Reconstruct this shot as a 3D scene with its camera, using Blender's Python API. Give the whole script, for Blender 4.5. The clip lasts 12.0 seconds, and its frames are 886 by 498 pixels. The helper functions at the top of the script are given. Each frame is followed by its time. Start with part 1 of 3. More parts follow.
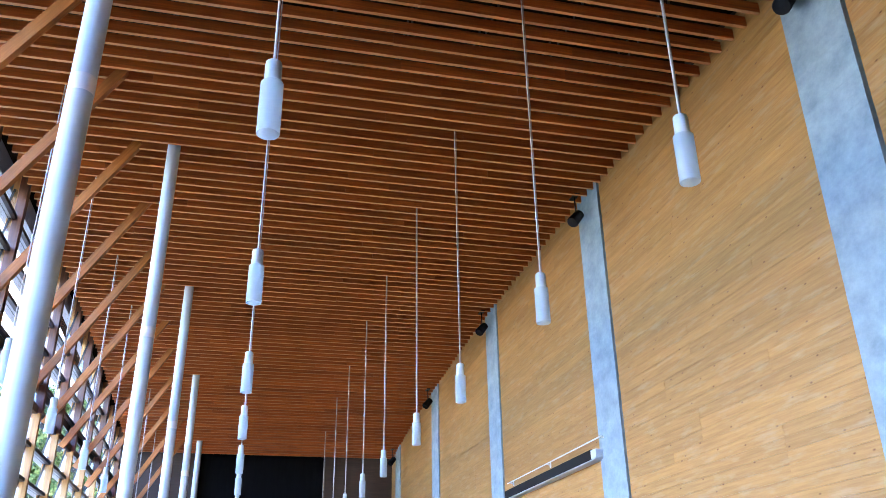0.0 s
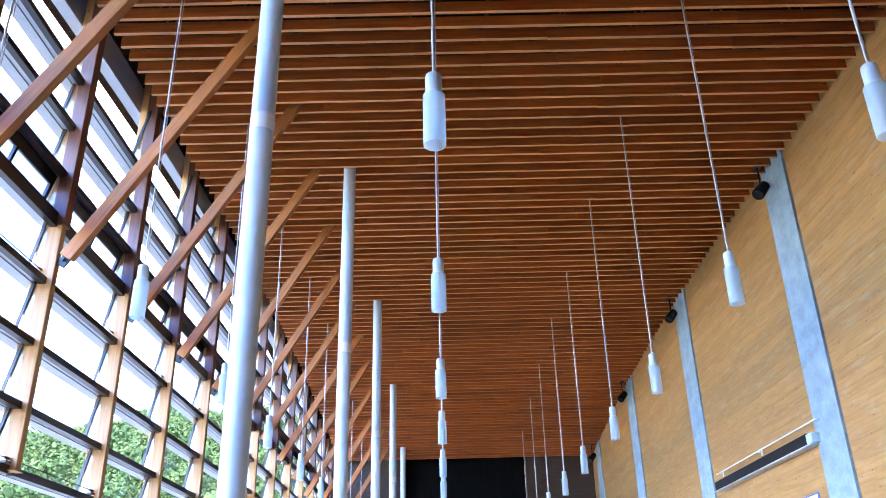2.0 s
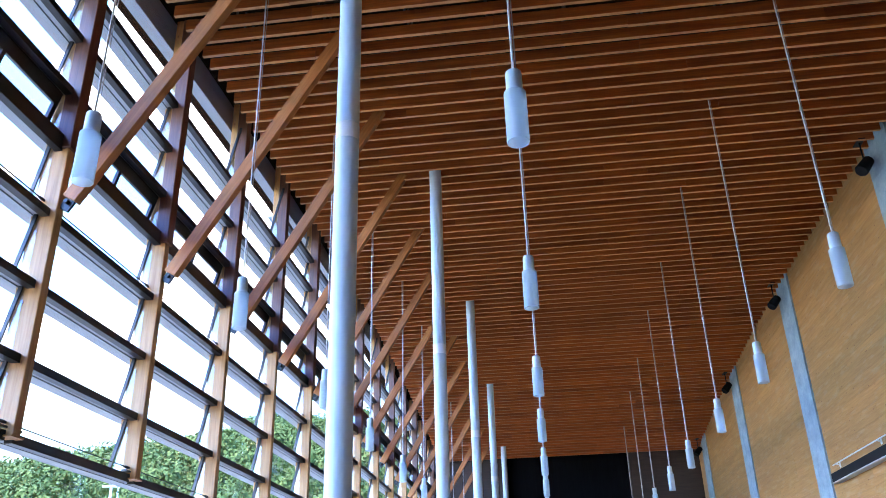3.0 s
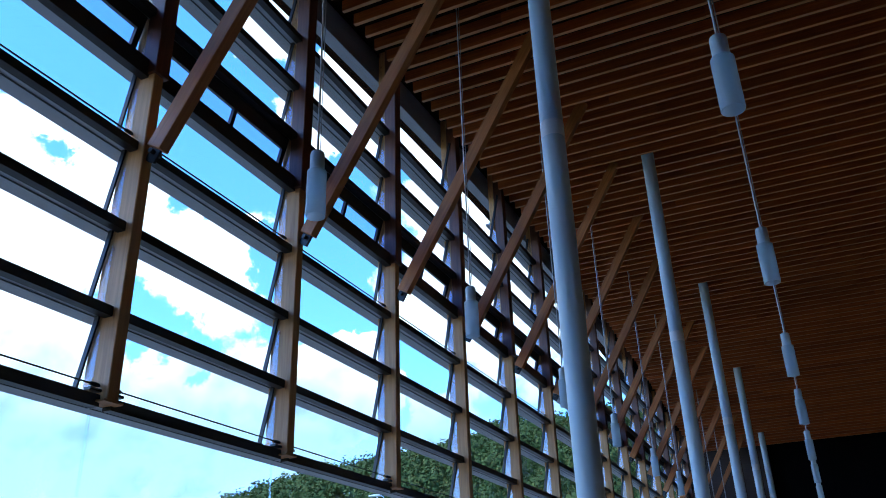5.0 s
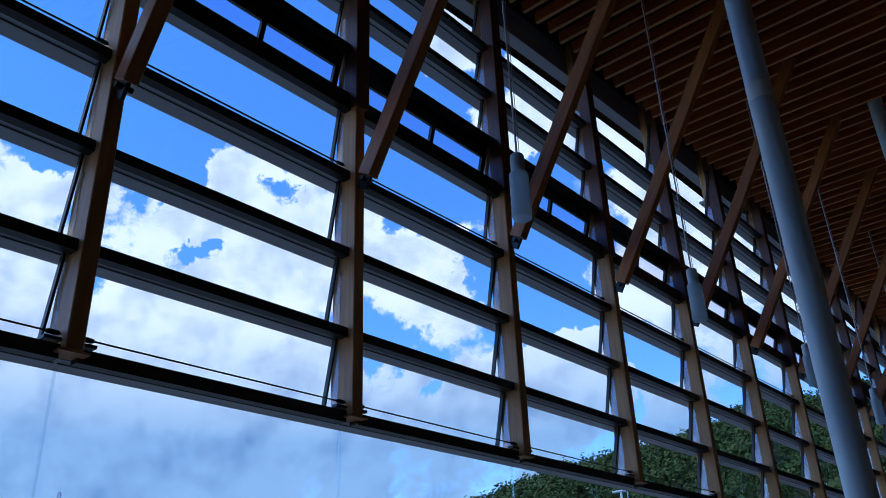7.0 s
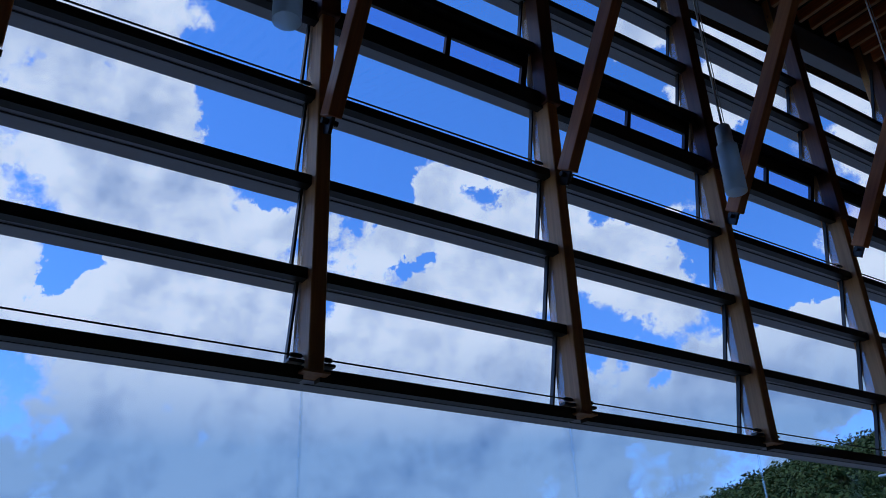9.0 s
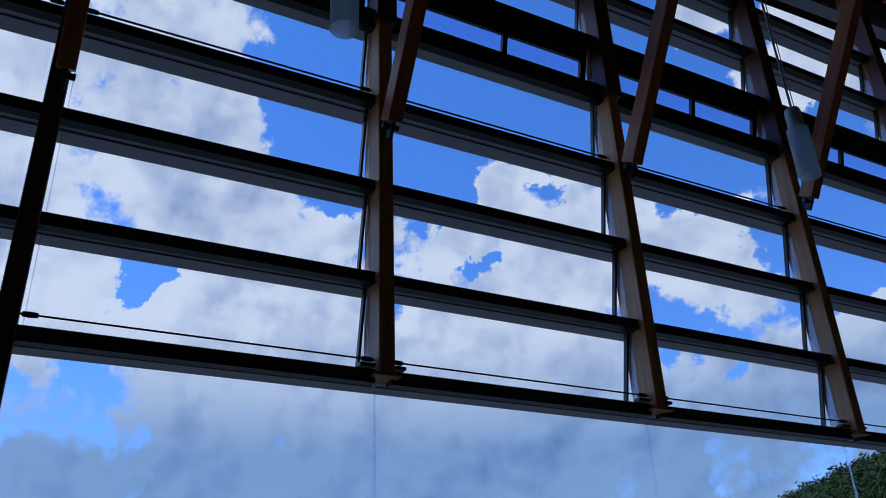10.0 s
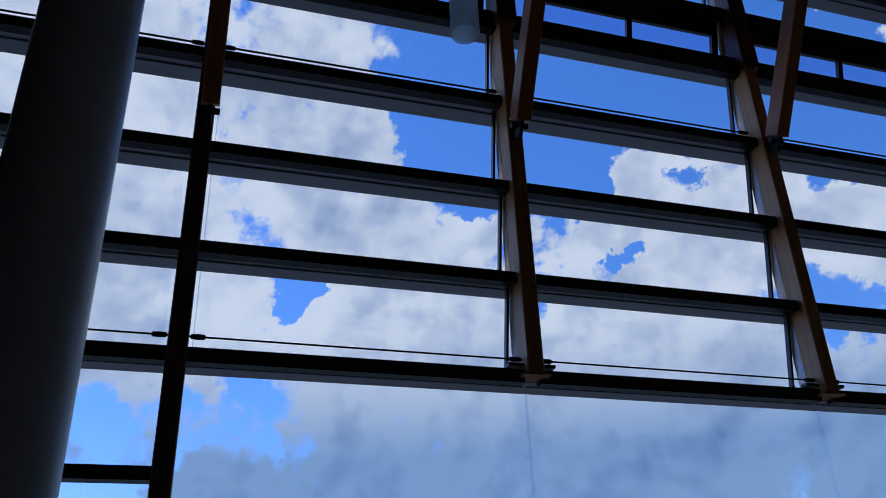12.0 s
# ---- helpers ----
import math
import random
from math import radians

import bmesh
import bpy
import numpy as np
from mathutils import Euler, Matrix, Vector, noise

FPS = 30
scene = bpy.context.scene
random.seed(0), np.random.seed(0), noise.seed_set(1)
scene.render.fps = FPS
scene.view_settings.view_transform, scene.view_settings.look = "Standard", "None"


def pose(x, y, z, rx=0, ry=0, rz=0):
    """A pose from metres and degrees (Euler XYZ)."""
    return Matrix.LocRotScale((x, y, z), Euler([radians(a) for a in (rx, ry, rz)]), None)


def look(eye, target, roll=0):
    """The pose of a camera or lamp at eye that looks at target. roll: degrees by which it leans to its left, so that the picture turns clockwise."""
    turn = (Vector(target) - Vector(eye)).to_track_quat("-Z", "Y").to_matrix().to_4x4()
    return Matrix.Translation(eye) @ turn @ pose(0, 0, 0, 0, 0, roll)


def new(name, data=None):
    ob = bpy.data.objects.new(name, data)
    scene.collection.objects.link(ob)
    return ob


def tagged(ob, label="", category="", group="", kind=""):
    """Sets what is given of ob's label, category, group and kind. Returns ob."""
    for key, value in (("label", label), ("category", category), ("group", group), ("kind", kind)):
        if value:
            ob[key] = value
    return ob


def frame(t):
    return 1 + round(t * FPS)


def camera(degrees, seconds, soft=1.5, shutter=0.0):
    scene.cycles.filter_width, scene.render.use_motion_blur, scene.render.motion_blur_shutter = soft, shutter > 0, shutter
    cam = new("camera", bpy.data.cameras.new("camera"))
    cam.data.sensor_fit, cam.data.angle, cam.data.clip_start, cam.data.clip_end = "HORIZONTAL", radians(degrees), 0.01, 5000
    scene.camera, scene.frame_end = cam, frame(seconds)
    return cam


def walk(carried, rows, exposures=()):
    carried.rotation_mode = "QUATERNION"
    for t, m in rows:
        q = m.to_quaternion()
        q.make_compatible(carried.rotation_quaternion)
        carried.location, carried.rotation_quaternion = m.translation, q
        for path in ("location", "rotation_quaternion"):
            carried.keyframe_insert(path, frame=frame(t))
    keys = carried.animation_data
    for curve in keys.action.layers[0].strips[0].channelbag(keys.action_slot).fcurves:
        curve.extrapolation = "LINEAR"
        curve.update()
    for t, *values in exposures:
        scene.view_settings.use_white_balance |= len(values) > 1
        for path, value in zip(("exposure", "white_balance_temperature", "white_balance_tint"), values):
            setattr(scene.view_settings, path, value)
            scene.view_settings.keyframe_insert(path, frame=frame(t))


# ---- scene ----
cam = camera(57.0, 12.0, soft=0.8)
PATH = [
    (0.0, pose(0, 0, 1.5, 114.704, 0.819, -13.564)),
    (0.5, pose(0, 0, 1.5, 114.716, 0.916, -11.011)),
    (1.0, pose(0, 0, 1.5, 114.768, 1.034, -7.190)),
    (1.5, pose(0, 0, 1.5, 114.818, 1.202, -3.516)),
    (2.0, pose(0, 0, 1.5, 114.874, 1.283, 0.259)),
    (2.5, pose(0, 0, 1.5, 114.944, 1.419, 3.703)),
    (3.0, pose(0, 0, 1.5, 115.004, 1.500, 7.268)),
    (5.0, pose(0, 0, 1.5, 115.430, 1.830, 24.403)),
    (5.5, pose(0, 0, 1.5, 115.530, 1.864, 28.336)),
    (6.0, pose(0, 0, 1.5, 115.671, 1.851, 32.869)),
    (6.5, pose(0, 0, 1.5, 115.820, 1.974, 37.429)),
    (7.0, pose(0, 0, 1.5, 115.902, 2.097, 40.875)),
    (7.5, pose(0, 0, 1.5, 116.035, 2.081, 45.034)),
    (9.5, pose(0, 0, 1.5, 116.494, 2.032, 59.875)),
    (10.0, pose(0, 0, 1.5, 116.597, 2.097, 62.260)),
    (10.5, pose(0, 0, 1.5, 116.728, 2.057, 65.703)),
    (11.0, pose(0, 0, 1.5, 116.828, 2.014, 68.209)),
    (11.5, pose(0, 0, 1.5, 116.915, 1.986, 71.146)),
    (12.0, pose(0, 0, 1.5, 116.997, 1.965, 73.104)),
]
EXPOSURES = [(0.0, 3.82, 6850, 9), (2.0, 3.9, 6600, 9), (2.6, 3.58, 6400, 8.5), (3.2, 3.15, 6250, 7), (4.0, 2.1, 5900, 4), (5.0, 1.0, 5650, -1),
             (6.5, 0.02, 5600, 2), (7.5, -0.36, 5500, 5), (9.5, -0.69, 5600, 9), (12.0, -0.78, 5750, 9)]
walk(cam, PATH, EXPOSURES)

# ---- light ----
SUN_ELEVATION = 56.0
SUN_SIDE = 60.0     # degrees from the facade's normal, towards the back of the hall
TO_SUN = Vector((-math.cos(radians(SUN_SIDE)) * math.cos(radians(SUN_ELEVATION)),
                 -math.sin(radians(SUN_SIDE)) * math.cos(radians(SUN_ELEVATION)), math.sin(radians(SUN_ELEVATION))))
SUN_ROTATION = math.degrees(math.atan2(TO_SUN.x, TO_SUN.y))
SKY_VALUE = 3.05


def nodes_of(mat):
    mat.use_nodes = True
    t = mat.node_tree
    t.nodes.clear()
    return t, t.nodes, t.links


def heading(turn, rise):
    """A direction, by degrees to the left of the hall's axis and above the horizon."""
    a, b = radians(turn), radians(rise)
    return Vector((-math.sin(a) * math.cos(b), math.cos(a) * math.cos(b), math.sin(b)))


# heaps of cloud (and gaps, below zero): turn, rise, half width in degrees, weight
CLOUDS = [
    (94.3, 35.5, 3.2, 0.9), (94.5, 29.0, 3.6, 0.9), (95.0, 22.6, 3.6, 0.9), (104.9, 37.9, 4.8, 0.7),
    (85.8, 42.1, 3.2, 0.8), (78.7, 40.7, 3.6, 0.8), (82.4, 35.8, 4.8, 0.9), (78.6, 34.9, 2.8, 0.7),
    (86.1, 29.1, 4.8, 0.9), (78.5, 29.1, 4.4, 0.9), (74.1, 27.1, 3.2, 0.8), (69.8, 27.5, 1.6, 0.9),
    (87.5, 21.7, 3.6, 0.9), (77.6, 22.0, 4.4, 0.9), (70.8, 21.0, 4.0, 0.9), (56.2, 31.0, 2.2, 1),
    (55.6, 29.2, 2.2, 0.9), (49.8, 28.7, 3.0, 1), (62.2, 26.3, 3.0, 0.95), (59.9, 26.9, 1.8, 0.6),
    (54.3, 25.1, 3.6, 0.9), (49.9, 23.4, 3.2, 0.8), (62.1, 20.0, 3.6, 0.8), (55.9, 19.0, 3.6, 0.9),
]
CLOUDS_ASIDE = [
    (51.1, 17.9, 3.2, 0.8), (52.3, 33.7, 0.9, 0.7), (43.2, 25.6, 2.6, 0.9), (41.8, 25.3, 3.8, 0.95),
    (39.8, 21.5, 2.4, 0.8), (31.8, 16.4, 3.4, 0.95), (43.9, 15.6, 2.4, 0.8), (39.6, 14.7, 2.4, 0.8),
    (39.5, 40.2, 2.0, 0.7), (33.2, 33.8, 2.4, 0.7), (26.1, 35.4, 2.4, 0.7), (30.9, 16.1, 3.2, 0.95),
    (24.7, 20.6, 2.4, 0.7), (24.9, 13.6, 2.0, 0.7), (31.2, 15.8, 3.2, 0.95), (24.0, 14.0, 2.4, 0.8),
    (37.9, 40.1, 2.4, 0.8), (31.0, 34.3, 2.4, 0.9), (29.0, 38.5, 2.4, 0.9), (24.0, 33.7, 2.8, 0.9),
    (24.3, 29.0, 2.0, 0.8), (21.8, 26.5, 2.4, 0.8), (19.3, 29.4, 3.2, 0.8),
]
CLOUDS_LOW = [
    (75.3, 14.6, 8.5, 1.1), (60.0, 13.0, 8.5, 1.15), (47.0, 11.0, 6.5, 1.0), (36.0, 13.0, 5.0, 0.8),
    (88.0, 9.0, 4.0, 0.8), (100.0, 24.0, 9.0, 0.8), (18.0, 24.0, 9.0, 0.8), (10.0, 35.0, 10.0, 0.7),
    (112.0, 40.0, 14.0, 0.7), (27.0, 49.0, 9.0, 0.8), (14.0, 50.0, 9.0, 0.7), (44.0, 55.0, 7.0, 0.6),
]
GAPS = [
    (70.0, 34.8, 3.0, -1.1), (72.8, 38.0, 1.8, -0.6), (69.9, 29.6, 1.4, -0.8), (82.5, 24.2, 1.4, -1.6),
    (62.6, 31.9, 2.8, -1), (52.9, 29.1, 0.9, -0.9), (58.1, 24.5, 0.7, -0.8), (55.2, 37.8, 5.2, -1.2),
    (47.3, 36.5, 4.4, -1), (44.2, 27.6, 1.0, -0.7), (40.9, 30.9, 3.6, -1.1), (94.9, 15.5, 1.8, -0.3),
    (71.3, 11.1, 2.4, -0.15), (76.2, 36.5, 1.0, -0.6), (40.9, 30.2, 2.4, -1), (36.9, 24.0, 1.8, -1),
    (31.6, 21.1, 2.4, -1), (32.7, 23.9, 2.4, -1), (41.1, 16.4, 1.0, -0.6), (39.2, 33.7, 2.4, -0.6),
    (31.0, 21.1, 2.2, -1), (30.0, 24.5, 2.0, -1), (24.7, 16.8, 1.6, -0.9), (31.6, 11.7, 1.0, -0.2),
]
GAPS_ASIDE = [
    (31.2, 21.9, 2.4, -0.8), (24.6, 17.2, 2.0, -0.8), (31.5, 30.0, 1.2, -0.6),
]


def build_world():
    w = bpy.data.worlds.new("sky")
    scene.world = w
    t, n, l = nodes_of(w)
    out = n.new("ShaderNodeOutputWorld")
    bg = n.new("ShaderNodeBackground")
    sky = n.new("ShaderNodeTexSky")
    sky.sky_type = "NISHITA"
    sky.sun_disc = False
    sky.sun_elevation = radians(SUN_ELEVATION)
    sky.sun_rotation = radians(SUN_ROTATION)
    sky.air_density, sky.dust_density, sky.ozone_density = 1.0, 0.1, 6.0
    deep = n.new("ShaderNodeHueSaturation")
    deep.inputs["Saturation"].default_value = 1.16
    deep.inputs["Value"].default_value = SKY_VALUE
    l.new(sky.outputs["Color"], deep.inputs["Color"])
    cool = n.new("ShaderNodeMix")
    cool.data_type, cool.blend_type = "RGBA", "MULTIPLY"
    cool.inputs["Factor"].default_value = 1
    cool.inputs["B"].default_value = (1.0, 0.92, 1.12, 1)
    l.new(deep.outputs["Color"], cool.inputs["A"])
    co = n.new("ShaderNodeTexCoord")
    mp = n.new("ShaderNodeMapping")
    mp.inputs["Scale"].default_value = (1, 1, 1.15)
    l.new(co.outputs["Generated"], mp.inputs["Vector"])

    def noise_at(scale, detail, rough):
        x = n.new("ShaderNodeTexNoise")
        x.inputs["Scale"].default_value = scale
        x.inputs["Detail"].default_value = detail
        x.inputs["Roughness"].default_value = rough
        l.new(mp.outputs[0], x.inputs["Vector"])
        return x.outputs["Fac"]

    def calc(op, a, b):
        x = n.new("ShaderNodeMath")
        x.operation = op
        for i, v in enumerate((a, b)):
            if isinstance(v, float):
                x.inputs[i].default_value = v
            else:
                l.new(v, x.inputs[i])
        return x.outputs[0]

    rag = calc("SUBTRACT", noise_at(9.0, 14, 0.62), 0.5)
    wide = calc("SUBTRACT", noise_at(2.6, 3, 0.5), 0.5)
    fine = calc("SUBTRACT", noise_at(26.0, 10, 0.65), 0.5)
    total = calc("ADD", calc("ADD", calc("MULTIPLY", rag, 2.4), calc("MULTIPLY", fine, 1.6)), calc("MULTIPLY", wide, 0.8))
    tatter = n.new("ShaderNodeTexNoise")
    tatter.inputs["Scale"].default_value, tatter.inputs["Detail"].default_value, tatter.inputs["Roughness"].default_value = 11.0, 9, 0.62
    l.new(co.outputs["Generated"], tatter.inputs["Vector"])
    pull = n.new("ShaderNodeVectorMath")
    pull.operation = "MULTIPLY_ADD"
    pull.inputs[1].default_value = (0.16, 0.16, 0.16)
    pull.inputs[2].default_value = (-0.08, -0.08, -0.08)
    l.new(tatter.outputs["Color"], pull.inputs[0])
    bent = n.new("ShaderNodeVectorMath")
    bent.operation = "ADD"
    l.new(co.outputs["Generated"], bent.inputs[0])
    l.new(pull.outputs[0], bent.inputs[1])
    far = n.new("ShaderNodeVectorMath")
    far.operation = "NORMALIZE"
    l.new(bent.outputs[0], far.inputs[0])
    for turn, rise, half, weight in CLOUDS + CLOUDS_ASIDE + CLOUDS_LOW + GAPS + GAPS_ASIDE:
        dot = n.new("ShaderNodeVectorMath")
        dot.operation = "DOT_PRODUCT"
        dot.inputs[1].default_value = heading(turn, rise)
        l.new(far.outputs[0], dot.inputs[0])
        mr = n.new("ShaderNodeMapRange")
        mr.interpolation_type = "SMOOTHSTEP"
        mr.inputs["From Min"].default_value = math.cos(radians(half * 1.45))
        mr.inputs["From Max"].default_value = math.cos(radians(half * 0.2))
        mr.inputs["To Max"].default_value = weight
        l.new(dot.outputs["Value"], mr.inputs["Value"])
        total = calc("ADD", total, mr.outputs[0])
    cover = n.new("ShaderNodeMapRange")
    cover.interpolation_type = "SMOOTHSTEP"
    cover.inputs["From Min"].default_value, cover.inputs["From Max"].default_value = 0.22, 0.74
    cover.inputs["To Max"].default_value = 0.93
    l.new(total, cover.inputs["Value"])
    # white at the rims, grey-blue in the thick of the heaps
    aside = n.new("ShaderNodeVectorMath")
    aside.operation = "ADD"
    aside.inputs[1].default_value = TO_SUN * 0.022
    l.new(mp.outputs[0], aside.inputs[0])
    here = noise_at(13.0, 9, 0.56)
    there = n.new("ShaderNodeTexNoise")
    there.inputs["Scale"].default_value, there.inputs["Detail"].default_value, there.inputs["Roughness"].default_value = 13.0, 9, 0.56
    l.new(aside.outputs[0], there.inputs["Vector"])
    relief = calc("SUBTRACT", there.outputs["Fac"], here)
    mass = calc("SUBTRACT", noise_at(4.5, 5, 0.55), 0.5)
    body = calc("ADD", calc("MULTIPLY", total, 0.20), calc("ADD", calc("MULTIPLY", relief, 2.4), calc("MULTIPLY", mass, 1.7)))
    sr = n.new("ShaderNodeValToRGB")
    sr.color_ramp.elements[0].position, sr.color_ramp.elements[0].color = 0.05, (12.4, 12.8, 13.6, 1)
    sr.color_ramp.elements[1].position, sr.color_ramp.elements[1].color = 0.95, (5.4, 6.6, 9.2, 1)
    l.new(body, sr.inputs["Fac"])
    sep = n.new("ShaderNodeSeparateXYZ")
    l.new(co.outputs["Generated"], sep.inputs[0])
    low = n.new("ShaderNodeMapRange")
    low.inputs["From Min"].default_value, low.inputs["From Max"].default_value = 0.36, 0.22
    low.inputs["To Max"].default_value = 0.95
    l.new(sep.outputs["Z"], low.inputs["Value"])
    dim = n.new("ShaderNodeMix")
    dim.data_type, dim.blend_type = "RGBA", "MULTIPLY"
    dim.inputs["B"].default_value = (0.27, 0.42, 0.64, 1)
    l.new(low.outputs[0], dim.inputs["Factor"])
    l.new(sr.outputs["Color"], dim.inputs["A"])
    mix = n.new("ShaderNodeMix")
    mix.data_type = "RGBA"
    l.new(cover.outputs[0], mix.inputs["Factor"])
    l.new(cool.outputs["Result"], mix.inputs["A"])
    l.new(dim.outputs["Result"], mix.inputs["B"])
    l.new(mix.outputs["Result"], bg.inputs["Color"])
    bg.inputs["Strength"].default_value = 0.1
    l.new(bg.outputs[0], out.inputs[0])


build_world()
sun = new("sun", bpy.data.lights.new("sun", "SUN"))
sun.data.energy, sun.data.angle, sun.data.color = 1.9, radians(0.5), (1.0, 0.95, 0.88)
sun.matrix_world = look((0, 0, 60), Vector((0, 0, 60)) - TO_SUN)


# ---- materials ----
def principled(name, color, rough=0.5, metal=0.0, spec=0.5):
    m = bpy.data.materials.new(name)
    t, n, l = nodes_of(m)
    out = n.new("ShaderNodeOutputMaterial")
    b = n.new("ShaderNodeBsdfPrincipled")
    b.inputs["Base Color"].default_value = (*color, 1)
    b.inputs["Roughness"].default_value = rough
    b.inputs["Metallic"].default_value = metal
    b.inputs["Specular IOR Level"].default_value = spec
    l.new(b.outputs[0], out.inputs[0])
    return m, t, n, l, b


def wood(name, light, dark, axis="x", scale=1.0, rough=0.55, per_piece=0.25, knots=True):
    """Timber with grain along one axis, knots and a shade of its own for each piece."""
    m, t, n, l, b = principled(name, light, rough)
    co = n.new("ShaderNodeTexCoord")
    mp = n.new("ShaderNodeMapping")
    stretch = {"x": (0.7, 14, 14), "y": (14, 0.7, 14), "z": (14, 14, 0.7)}[axis]
    mp.inputs["Scale"].default_value = [s * scale for s in stretch]
    grain = n.new("ShaderNodeTexNoise")
    grain.inputs["Scale"].default_value = 2.2
    grain.inputs["Detail"].default_value = 6
    grain.inputs["Roughness"].default_value = 0.65
    ramp = n.new("ShaderNodeValToRGB")
    ramp.color_ramp.elements[0].position, ramp.color_ramp.elements[0].color = 0.3, (*dark, 1)
    ramp.color_ramp.elements[1].position, ramp.color_ramp.elements[1].color = 0.68, (*light, 1)
    l.new(co.outputs["Object"], mp.inputs["Vector"])
    geo = n.new("ShaderNodeNewGeometry")
    info = n.new("ShaderNodeObjectInfo")
    add = n.new("ShaderNodeMath")
    l.new(geo.outputs["Random Per Island"], add.inputs[0])
    l.new(info.outputs["Random"], add.inputs[1])
    frac = n.new("ShaderNodeMath")
    frac.operation = "FRACT"
    l.new(add.outputs[0], frac.inputs[0])
    shift = n.new("ShaderNodeVectorMath")
    shift.operation = "ADD"
    comb = n.new("ShaderNodeCombineXYZ")
    mul = n.new("ShaderNodeMath")
    mul.operation = "MULTIPLY"
    mul.inputs[1].default_value = 37.0
    l.new(frac.outputs[0], mul.inputs[0])
    for i in range(3):
        l.new(mul.outputs[0], comb.inputs[i])
    l.new(mp.outputs[0], shift.inputs[0])
    l.new(comb.outputs[0], shift.inputs[1])
    l.new(shift.outputs[0], grain.inputs["Vector"])
    l.new(grain.outputs["Fac"], ramp.inputs["Fac"])
    hsv = n.new("ShaderNodeHueSaturation")
    mr = n.new("ShaderNodeMapRange")
    mr.inputs["To Min"].default_value, mr.inputs["To Max"].default_value = 1 - per_piece, 1 + per_piece
    l.new(frac.outputs[0], mr.inputs["Value"])
    l.new(mr.outputs[0], hsv.inputs["Value"])
    col = ramp.outputs["Color"]
    if knots:
        flat = n.new("ShaderNodeSeparateXYZ")
        l.new(geo.outputs["Position"], flat.inputs[0])
        pair = n.new("ShaderNodeCombineXYZ")
        along, across = {"y": ("Y", "Z"), "x": ("X", "Z"), "z": ("Z", "X")}[axis]
        l.new(flat.outputs[along], pair.inputs[0])
        l.new(flat.outputs[across], pair.inputs[1])
        vm = n.new("ShaderNodeMapping")
        vm.inputs["Scale"].default_value = (1.7 * scale, 3.6 * scale, 1)
        l.new(pair.outputs[0], vm.inputs["Vector"])
        vo = n.new("ShaderNodeTexVoronoi")
        vo.voronoi_dimensions = "2D"
        vo.inputs["Scale"].default_value = 1.0
        l.new(vm.outputs[0], vo.inputs["Vector"])
        kr = n.new("ShaderNodeValToRGB")
        kr.color_ramp.elements[0].position, kr.color_ramp.elements[0].color = 0.008, (0.42, 0.28, 0.2, 1)
        kr.color_ramp.elements[1].position, kr.color_ramp.elements[1].color = 0.045, (1, 1, 1, 1)
        l.new(vo.outputs["Distance"], kr.inputs["Fac"])
        mk = n.new("ShaderNodeMix")
        mk.data_type, mk.blend_type = "RGBA", "MULTIPLY"
        mk.inputs["Factor"].default_value = 1
        l.new(col, mk.inputs["A"])
        l.new(kr.outputs["Color"], mk.inputs["B"])
        col = mk.outputs["Result"]
    l.new(col, hsv.inputs["Color"])
    l.new(hsv.outputs["Color"], b.inputs["Base Color"])
    bump = n.new("ShaderNodeBump")
    bump.inputs["Strength"].default_value = 0.25
    bump.inputs["Distance"].default_value = 0.004
    l.new(grain.outputs["Fac"], bump.inputs["Height"])
    l.new(bump.outputs[0], b.inputs["Normal"])
    return m


def weathered(mat, pale, scale, amount):
    """Lays soft pale blotches over a timber's colour."""
    t = mat.node_tree
    n, l = t.nodes, t.links
    b = [x for x in n if x.type == "BSDF_PRINCIPLED"][0]
    old = b.inputs["Base Color"].links[0].from_socket
    geo = n.new("ShaderNodeNewGeometry")
    mp = n.new("ShaderNodeMapping")
    mp.inputs["Scale"].default_value = (1, 0.45, 2.2)
    no = n.new("ShaderNodeTexNoise")
    no.inputs["Scale"].default_value = scale
    no.inputs["Detail"].default_value = 5
    no.inputs["Roughness"].default_value = 0.6
    mr = n.new("ShaderNodeMapRange")
    mr.inputs["From Min"].default_value, mr.inputs["From Max"].default_value = 0.52, 0.72
    mr.inputs["To Max"].default_value = amount
    mix = n.new("ShaderNodeMix")
    mix.data_type = "RGBA"
    mix.inputs["B"].default_value = (*pale, 1)
    l.new(geo.outputs["Position"], mp.inputs["Vector"])
    l.new(mp.outputs[0], no.inputs["Vector"])
    l.new(no.outputs["Fac"], mr.inputs["Value"])
    l.new(mr.outputs[0], mix.inputs["Factor"])
    l.new(old, mix.inputs["A"])
    l.new(mix.outputs["Result"], b.inputs["Base Color"])


